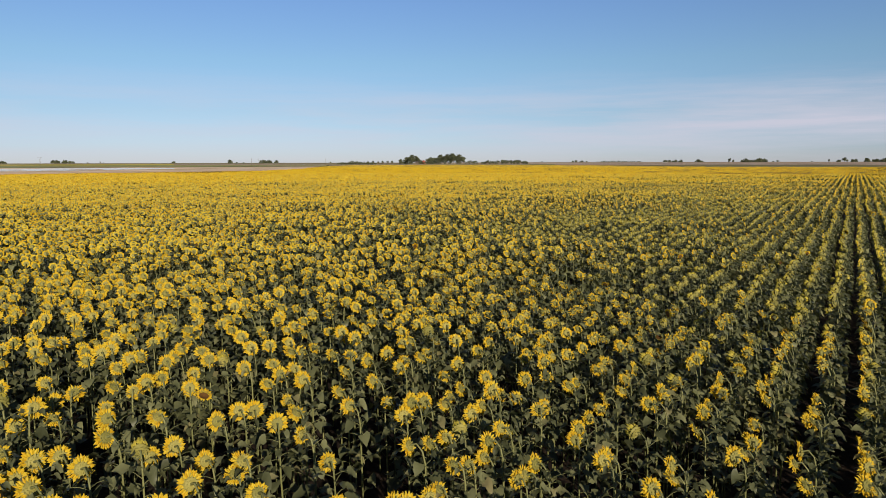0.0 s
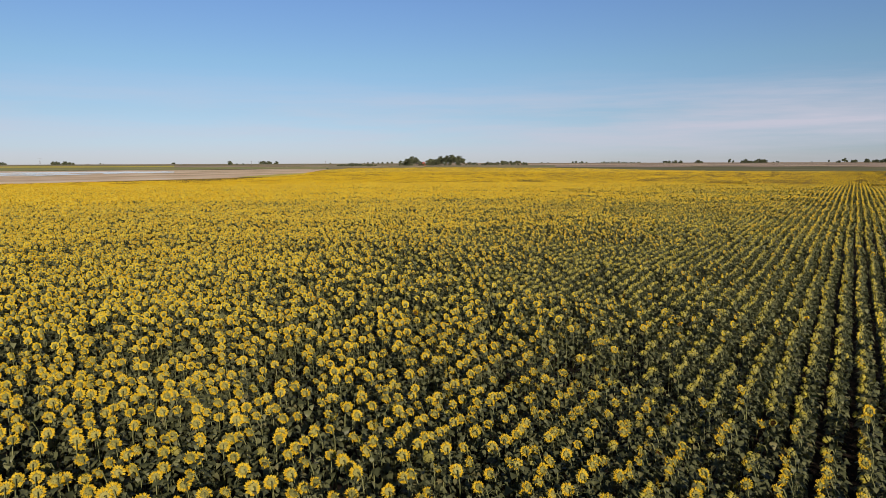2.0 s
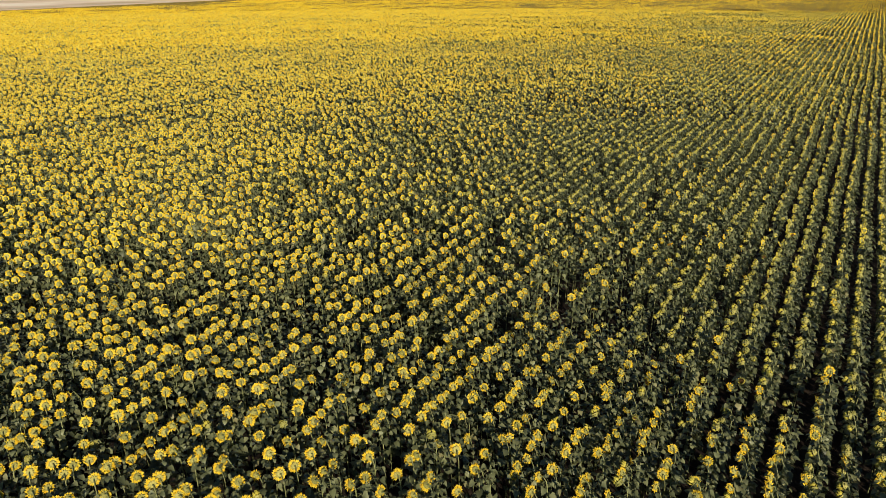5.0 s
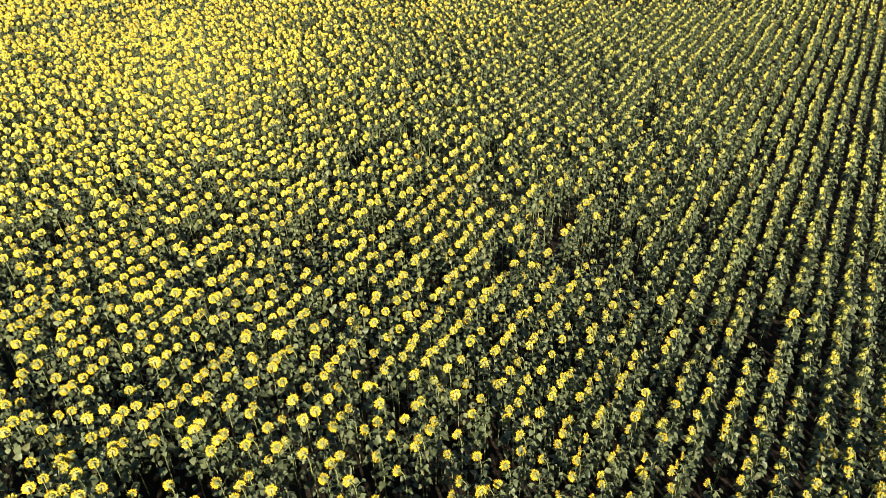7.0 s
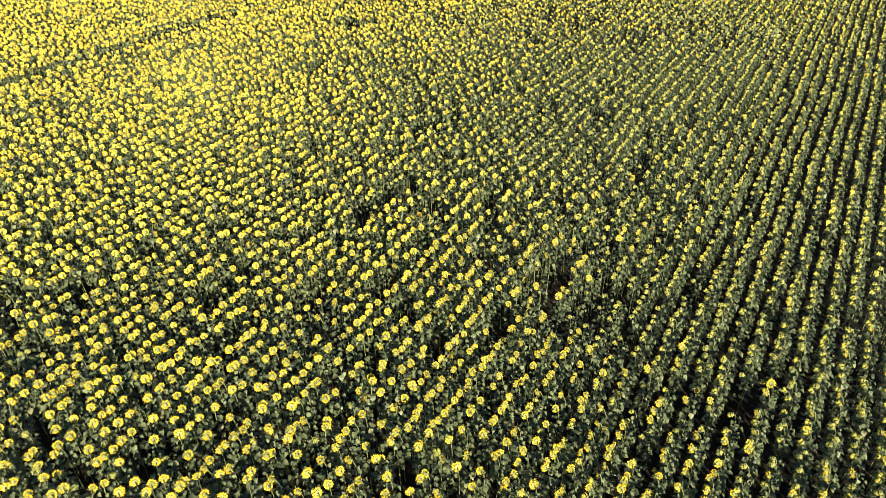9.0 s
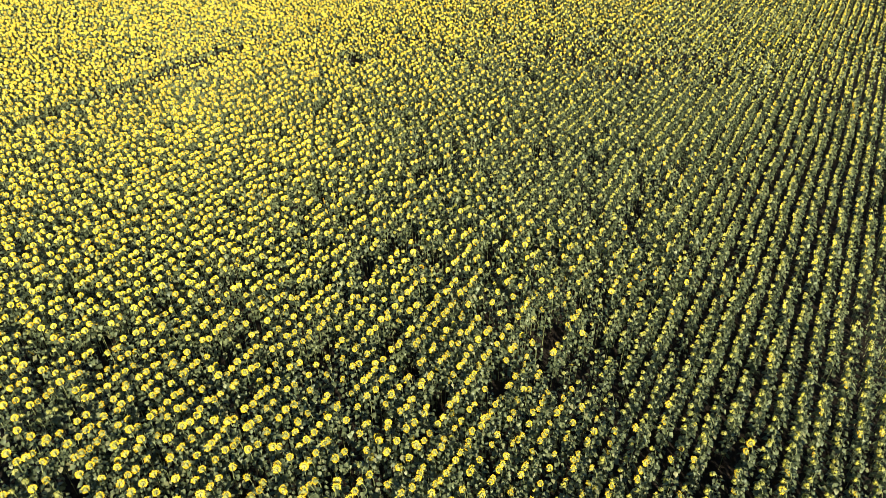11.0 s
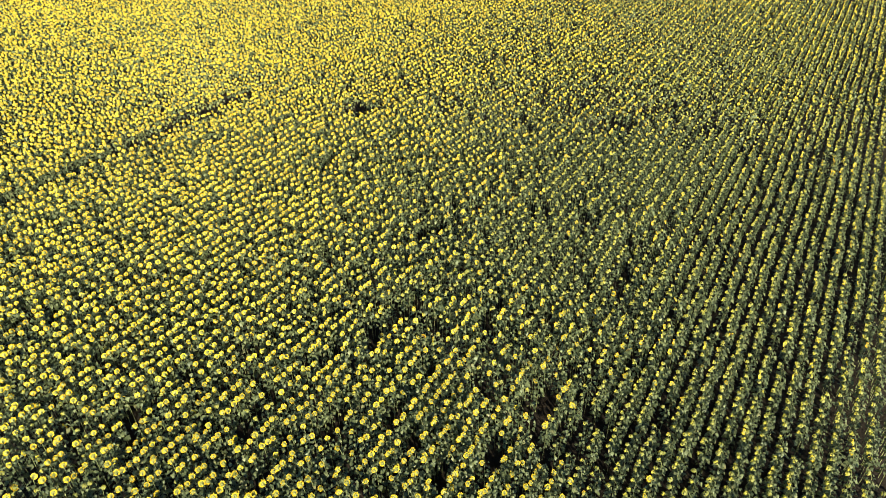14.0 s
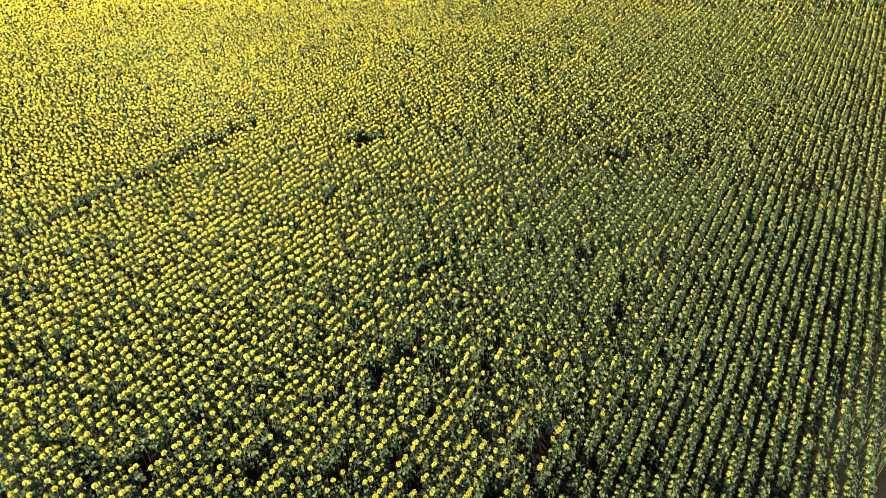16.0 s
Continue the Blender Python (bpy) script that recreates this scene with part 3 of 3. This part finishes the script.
sector("field_olive_north", OLIVE, 22, 41, lambda a: field_edge(a) + 4, 1290, 0.15, "dull olive grassland behind the sunflower field", 40, category="field")
sector("field_green_east", GREEN_DARK, -40, 24, lambda a: field_edge(a) + 4, lambda a: 850 + wob(a, 0.25, 60), 0.06, "dark green strip of low crop", 60, category="field")
sector("field_brown_east", BROWN, -40, 24, lambda a: 870 + wob(a, 0.25, 60), 2300, 0.1, "brown stubble land towards the horizon", 60, category="field")
sector("stubble_pale_near", MUD, -30, 17, lambda a: 1010 + wob(a, 0.9, 25), lambda a: 1065 + wob(a, 0.7, 30), 0.2, "pale bare streak on the far stubble", 60, 4, category="field")
sector("stubble_pale_far", MUD, 2, 26, lambda a: 1480 + wob(a, 0.5, 50), lambda a: 1640 + wob(a, 0.4, 50), 0.2, "pale bare streak on the distant stubble", 60, 4, category="field")
sector("field_straw_north", MUD, 33, 46, lambda a: 930 + wob(a, 0.6, 20), lambda a: 1010 + wob(a, 0.5, 20), 0.25, "straw-coloured strip before the scrub", 40, 4, category="field")

# ridges of far bloom, where single plants can no longer be told apart
far_crop = Geo()
xs = np.concatenate([np.arange(-470, -45, 2 * ROW), np.arange(-45, 130, ROW)])
for xr in xs:
    y0, y1 = (math.sqrt(max(0, 158.0**2 - xr * xr)), 760.0)
    ys = np.arange(y0, y1, 7.0)
    az = np.degrees(np.arctan2(-xr, ys))
    ok = (np.hypot(xr, ys) < field_edge(az) - 8) & (az > -12) & (az < 74) & (np.hypot(xr, ys) > 155)
    ys = ys[ok]
    if len(ys) < 2:
        continue
    top = 1.50 + (value_noise(ys * 0 + xr, ys, 3.0, 23) - 0.5) * 0.35
    g_ = land(ys * 0 + xr, ys)
    j = (value_noise(ys * 0 + xr, ys, 2.0, 29) - 0.5) * 0.2
    v = np.stack([np.stack([xr + j + dx, ys, g_ + (top if k_ else 0.9 + 0 * top)], 1) for dx, k_ in (((-0.46, 0), (-0.26, 1), (0.26, 1), (0.46, 0)) if xr < -45 else ((-0.22, 0), (-0.12, 1), (0.12, 1), (0.22, 0)))], 1).reshape(-1, 3)
    far_crop.add(v, np.array(quad_tris(len(ys), 4))[:, ::-1], 0)
v, f, m = far_crop.arrays()
m = (np.hypot(v[f, 0].mean(1), v[f, 1].mean(1)) < 335).astype(np.int32)
tagged(new("far_sunflower_rows", tri_mesh("far_sunflower_rows", v, f, m, [CANOPY, UNDERGROWTH])), "far rows of yellow flowering sunflowers merging together", "crop", kind="stuff")

# ---------------------------------------------------------------- far trees, farm and masts
def tree_meshes(seed, tall, spread, bushy, clumps):
    """A trunk with limbs, and a crown of leaf clumps with gaps and an uneven outline."""
    r = np.random.default_rng(seed)
    trunk, crown = Geo(), Geo()
    fork = tall * (0.10 if bushy else r.uniform(0.16, 0.24))
    trunk.add(*tube([(0, 0, -0.5), (0.1, 0, fork * 0.6), (r.normal(0, 0.2), r.normal(0, 0.2), fork)], [tall * 0.028, tall * 0.022, tall * 0.018], 6))
    centres = [(np.array([r.normal(0, spread * 0.12), r.normal(0, spread * 0.12), tall * 0.80]), spread * 0.40), (np.array([0, 0, tall * 0.52]), spread * 0.55)]
    number = 9
    if bushy and tall > 8:
        centres += [(np.array([math.cos(k * 1.05) * spread * 0.55, math.sin(k * 1.05) * spread * 0.55, tall * 0.26]), spread * 0.42) for k in range(6)]
    for k in range(number):
        a = 2 * math.pi * (k + r.uniform(-0.3, 0.3)) / number
        reach = spread * r.uniform(0.35, 0.72)
        tip = np.array([math.cos(a) * reach, math.sin(a) * reach, tall * r.uniform(0.26 if k % 2 else 0.5, 0.6 if k % 2 else 0.78)])
        mid = np.array([tip[0] * 0.4, tip[1] * 0.4, fork + max(0.1 * tall, (tip[2] - fork) * 0.6)])
        trunk.add(*tube([(0, 0, fork * 0.9), mid, tip], [tall * 0.014, tall * 0.009, tall * 0.003], 4))
        centres.append((tip, spread * r.uniform(0.30, 0.46)))
    for c, rad in centres:
        for _ in range(clumps):
            d = r.normal(0, 1, 3)
            d /= np.linalg.norm(d)
            p = c + d * rad * r.uniform(0.5, 1.08) * np.array([1, 1, 0.78])
            p[2] = max(p[2], tall * r.uniform(0.03, 0.10))
            s = tall * r.uniform(0.03, 0.065) * (90 / clumps) ** 0.5
            e = r.normal(0, 1, (2, 3))
            e /= np.linalg.norm(e, axis=1)[:, None]
            crown.add([p - e[0] * s, p + e[1] * s, p + e[0] * s, p - e[1] * s * 0.8], [(0, 1, 2), (0, 2, 3)])
    return trunk, crown


def make_tree(seed, tall, spread, bushy, clumps, label):
    trunk, crown = tree_meshes(seed, tall, spread, bushy, clumps)
    base = tagged(new("tree"), label, "tree")
    part("trunk", trunk, BARK, base)
    part("crown", crown, CROWN, base)
    return base


KINDS = {
    "broad": make_tree(1, 20.0, 9.0, False, 120, "tall broad green tree with a rounded crown"),
    "upright": make_tree(2, 18.0, 5.5, False, 80, "upright dark green tree beside others"),
    "round": make_tree(3, 12.0, 7.5, True, 26, "low dense dark green tree"),
    "bush": make_tree(4, 5.0, 4.2, True, 36, "low olive green bush on the plain"),
}
first_use = set()


def plant_tree(kind, az, d, size, turn, group):
    p = bearing(az, d)
    m = Matrix.Translation((p.x, p.y, float(land(p.x, p.y)) - 0.2)) @ Matrix.Rotation(radians(turn), 4, "Z")
    ob = KINDS[kind]
    if kind in first_use:
        ob = copy_thing(ob, m)
    else:
        first_use.add(kind)
        ob.matrix_basis = m
    ob.scale = (size, size, size)
    if group:
        tagged(ob, group=group)


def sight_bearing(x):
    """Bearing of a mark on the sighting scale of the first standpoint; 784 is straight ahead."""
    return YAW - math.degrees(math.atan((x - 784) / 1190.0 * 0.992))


r = random.Random(5)
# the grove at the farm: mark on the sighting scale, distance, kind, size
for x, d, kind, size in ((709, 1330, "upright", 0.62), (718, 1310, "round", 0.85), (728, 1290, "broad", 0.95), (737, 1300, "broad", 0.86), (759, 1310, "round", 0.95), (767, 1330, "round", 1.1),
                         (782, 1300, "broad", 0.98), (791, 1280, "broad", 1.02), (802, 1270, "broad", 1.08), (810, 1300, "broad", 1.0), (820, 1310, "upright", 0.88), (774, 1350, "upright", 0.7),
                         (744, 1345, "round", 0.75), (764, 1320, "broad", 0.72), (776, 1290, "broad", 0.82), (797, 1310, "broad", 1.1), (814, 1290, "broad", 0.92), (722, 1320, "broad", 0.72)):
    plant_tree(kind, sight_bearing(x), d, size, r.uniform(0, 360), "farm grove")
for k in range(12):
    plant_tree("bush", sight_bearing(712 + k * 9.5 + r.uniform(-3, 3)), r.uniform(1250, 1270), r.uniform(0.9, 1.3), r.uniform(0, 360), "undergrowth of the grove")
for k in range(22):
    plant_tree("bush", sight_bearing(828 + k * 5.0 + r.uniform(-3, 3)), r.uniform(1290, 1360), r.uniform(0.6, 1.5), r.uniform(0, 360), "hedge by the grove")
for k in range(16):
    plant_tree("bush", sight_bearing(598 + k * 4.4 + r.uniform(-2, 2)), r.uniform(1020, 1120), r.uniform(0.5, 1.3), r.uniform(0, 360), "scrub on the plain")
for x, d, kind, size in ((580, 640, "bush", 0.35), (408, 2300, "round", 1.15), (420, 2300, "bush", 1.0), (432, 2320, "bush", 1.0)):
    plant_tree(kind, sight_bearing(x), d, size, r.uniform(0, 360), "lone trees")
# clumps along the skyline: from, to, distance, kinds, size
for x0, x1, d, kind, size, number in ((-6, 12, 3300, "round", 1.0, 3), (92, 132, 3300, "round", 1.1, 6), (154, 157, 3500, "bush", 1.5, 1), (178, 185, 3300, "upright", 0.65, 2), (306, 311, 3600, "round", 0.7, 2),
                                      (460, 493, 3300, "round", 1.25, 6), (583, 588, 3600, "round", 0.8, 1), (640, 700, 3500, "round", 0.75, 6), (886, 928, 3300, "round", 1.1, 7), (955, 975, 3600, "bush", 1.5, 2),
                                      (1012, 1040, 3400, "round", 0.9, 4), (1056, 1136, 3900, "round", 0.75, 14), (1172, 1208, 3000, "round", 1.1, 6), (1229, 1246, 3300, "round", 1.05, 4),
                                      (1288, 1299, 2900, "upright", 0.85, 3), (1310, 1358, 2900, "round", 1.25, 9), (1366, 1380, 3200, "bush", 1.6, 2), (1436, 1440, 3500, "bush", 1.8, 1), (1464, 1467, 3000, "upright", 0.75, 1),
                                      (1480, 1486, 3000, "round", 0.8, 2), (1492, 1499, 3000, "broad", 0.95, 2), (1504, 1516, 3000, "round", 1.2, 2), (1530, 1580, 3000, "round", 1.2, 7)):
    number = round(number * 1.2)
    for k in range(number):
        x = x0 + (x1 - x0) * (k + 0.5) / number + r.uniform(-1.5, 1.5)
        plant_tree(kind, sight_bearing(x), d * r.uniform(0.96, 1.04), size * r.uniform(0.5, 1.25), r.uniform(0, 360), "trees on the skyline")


def box(g, x0, x1, y0, y1, z0, z1):
    v = [(x, y, z) for z in (z0, z1) for x, y in ((x0, y0), (x1, y0), (x1, y1), (x0, y1))]
    g.add(v, [(0, 2, 1), (0, 3, 2), (4, 5, 6), (4, 6, 7), (0, 1, 5), (0, 5, 4), (1, 2, 6), (1, 6, 5), (2, 3, 7), (2, 7, 6), (3, 0, 4), (3, 4, 7)])
    return g


def house(az, d, wide, deep, wall_h, ridge, wall_mat, roof_mat, name, label, category, turn=0.0):
    base = tagged(new(name), label, category)
    w = box(Geo(), -wide / 2, wide / 2, -deep / 2, deep / 2, -0.3, wall_h)
    for y in (-deep / 2, deep / 2):
        w.add([(-wide / 2, y, wall_h), (wide / 2, y, wall_h), (0, y, ridge)], [(0, 1, 2)])
    part("wall", w, wall_mat, base)
    over, t = 0.5, 0.18
    rf = Geo()
    for s in (-1, 1):
        eave = wall_h - over * (ridge - wall_h) / (wide / 2)
        v = [(s * (wide / 2 + over), y, eave + dz) for y in (-deep / 2 - over, deep / 2 + over) for dz in (0.02, t)]
        v += [(0, y, ridge + dz) for y in (-deep / 2 - over, deep / 2 + over) for dz in (0.02, t)]
        rf.add(v, [(1, 3, 7), (1, 7, 5), (0, 6, 2), (0, 4, 6), (0, 2, 3), (0, 3, 1), (0, 1, 5), (0, 5, 4), (2, 6, 7), (2, 7, 3)])
    part("roof", rf, roof_mat, base)
    part("door", box(Geo(), -0.5, 0.5, -deep / 2 - 0.06, -deep / 2 - 0.01, 0, 2.05), TIMBER, base)
    for x in (-wide * 0.3, wide * 0.3):
        part("window", box(Geo(), x - 0.5, x + 0.5, -deep / 2 - 0.05, -deep / 2 - 0.01, 1.0, 2.1), PANE, base)
    p = bearing(az, d)
    base.matrix_basis = pose(p.x, p.y, 0, 0, 0, az + turn)
    return base


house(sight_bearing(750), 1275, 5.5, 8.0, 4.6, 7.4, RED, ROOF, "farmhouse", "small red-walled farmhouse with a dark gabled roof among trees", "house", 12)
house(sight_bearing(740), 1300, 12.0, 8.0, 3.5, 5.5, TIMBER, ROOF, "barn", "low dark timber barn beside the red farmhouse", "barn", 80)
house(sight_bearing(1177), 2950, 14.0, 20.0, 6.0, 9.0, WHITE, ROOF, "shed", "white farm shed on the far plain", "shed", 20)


def pylon(az, d, tall):
    base = tagged(new("pylon"), "grey steel lattice power pylon on the plain", "pylon")
    legs = [(sx, sy) for sx in (-1, 1) for sy in (-1, 1)]
    half = lambda z: 3.6 - 2.6 * min(1, z / (tall * 0.62)) + max(0, z - tall * 0.62) * 0.16
    for sx, sy in legs:
        part("leg", Geo().add(*tube([(sx * half(z), sy * min(half(z), 1.6 if z > 2 else 9), z) for z in (0, tall * 0.3, tall * 0.62, tall * 0.95)], [0.2, 0.17, 0.15, 0.12], 4)), STEEL, base)
    for k, z in enumerate((tall * 0.1, tall * 0.25, tall * 0.4, tall * 0.52)):
        z2 = z + tall * 0.11
        part("brace", Geo().add(*tube([(-half(z), -half(z) * 0.5, z), (half(z2), -half(z2) * 0.5, z2)], [0.12, 0.12], 4)).add(*tube([(half(z), -half(z) * 0.5, z), (-half(z2), -half(z2) * 0.5, z2)], [0.12, 0.12], 4)), STEEL, base)
    part("cross_arm", Geo().add(*tube([(-8.5, 0, tall * 0.95), (8.5, 0, tall * 0.95)], [0.22, 0.22], 4)).add(*tube([(-8.5, 0, tall), (8.5, 0, tall)], [0.15, 0.15], 4)), STEEL, base)
    p = bearing(az, d)
    base.matrix_basis = pose(p.x, p.y, 0, 0, 0, az + 15)


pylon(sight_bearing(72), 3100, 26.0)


def pole(az, d, tall):
    base = tagged(new("utility_pole"), "weathered timber utility pole on the plain", "pole", "pole line")
    part("post", Geo().add(*tube([(0, 0, -0.3), (0, 0, tall)], [0.17, 0.11], 6)), TIMBER, base)
    part("cross_arm", Geo().add(*tube([(-1.0, 0, tall - 0.5), (1.0, 0, tall - 0.5)], [0.07, 0.07], 4)), TIMBER, base)
    p = bearing(az, d)
    base.matrix_basis = pose(p.x, p.y, 0, 0, 0, az)


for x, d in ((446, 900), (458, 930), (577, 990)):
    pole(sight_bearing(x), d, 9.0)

# ---------------------------------------------------------------- the sunflowers
v, f, m = crop.arrays()
tagged(new("sunflower_crop", tri_mesh("sunflower_crop", v, f, m, PLANT, m < 2)), "dense crop of yellow sunflowers seen from behind in rows", "crop", kind="stuff")

near_rng = np.random.default_rng(21)
BLOOM_LABEL = "sunflower in full yellow bloom with nodding head turned away"
LATE_LABEL = "sunflower with a small half-open green and yellow head"


def sunflower(bloom):
    stem, leaves, calyx, petals, disc = sunflower_geo(near_rng, 0, bloom)
    base = tagged(new("sunflower"), BLOOM_LABEL if bloom else LATE_LABEL, "sunflower", "sunflowers in the near rows")
    part("stem", stem, STEM, base, "", True)
    for g in leaves:
        vv, ff, mm = g.arrays()
        leaf = new("leaf", tri_mesh("leaf", vv, ff, np.where(mm == 1, 1, 0), [LEAF, STEM], True))
        leaf.parent = base
    head = part("head", calyx, CALYX, base)
    tagged(part("petals", petals, PETAL if bloom else PETAL_LATE, head, "ring of bright yellow petals"), kind="stuff")
    part("seed_disc", disc, DISC, head, "dark brown seed disc")
    return base


x, y, r_ = plant_places(START, NEAR, AZ0, AZ1, STEP, 0.67)
order = np.argsort(np.hypot(x, y))
x, y = x[order], y[order]
z = land(x, y)
kinds = r_.random(len(x)) < bloom_share(x, y)
originals = {True: [sunflower(1.0) for _ in range(9)], False: [sunflower(0.0) for _ in range(3)]}
used = {True: 0, False: 0}
for i in range(len(x)):
    k = bool(kinds[i])
    pool, n_used = originals[k], used[k]
    s = 0.90 + 0.17 * float(value_noise(x[i], y[i], 4.0, 17)) + r_.normal(0, 0.03)
    turn = HEADING + r_.normal(0, 17) + (r_.uniform(-150, 150) if r_.random() < 0.04 else 0)
    m = pose(x[i], y[i], z[i], 0, 0, turn)
    ob = pool[n_used] if n_used < len(pool) else copy_thing(pool[r_.integers(0, len(pool))], m)
    ob.matrix_basis = m
    ob.scale = (s, s, s)
    used[k] += 1
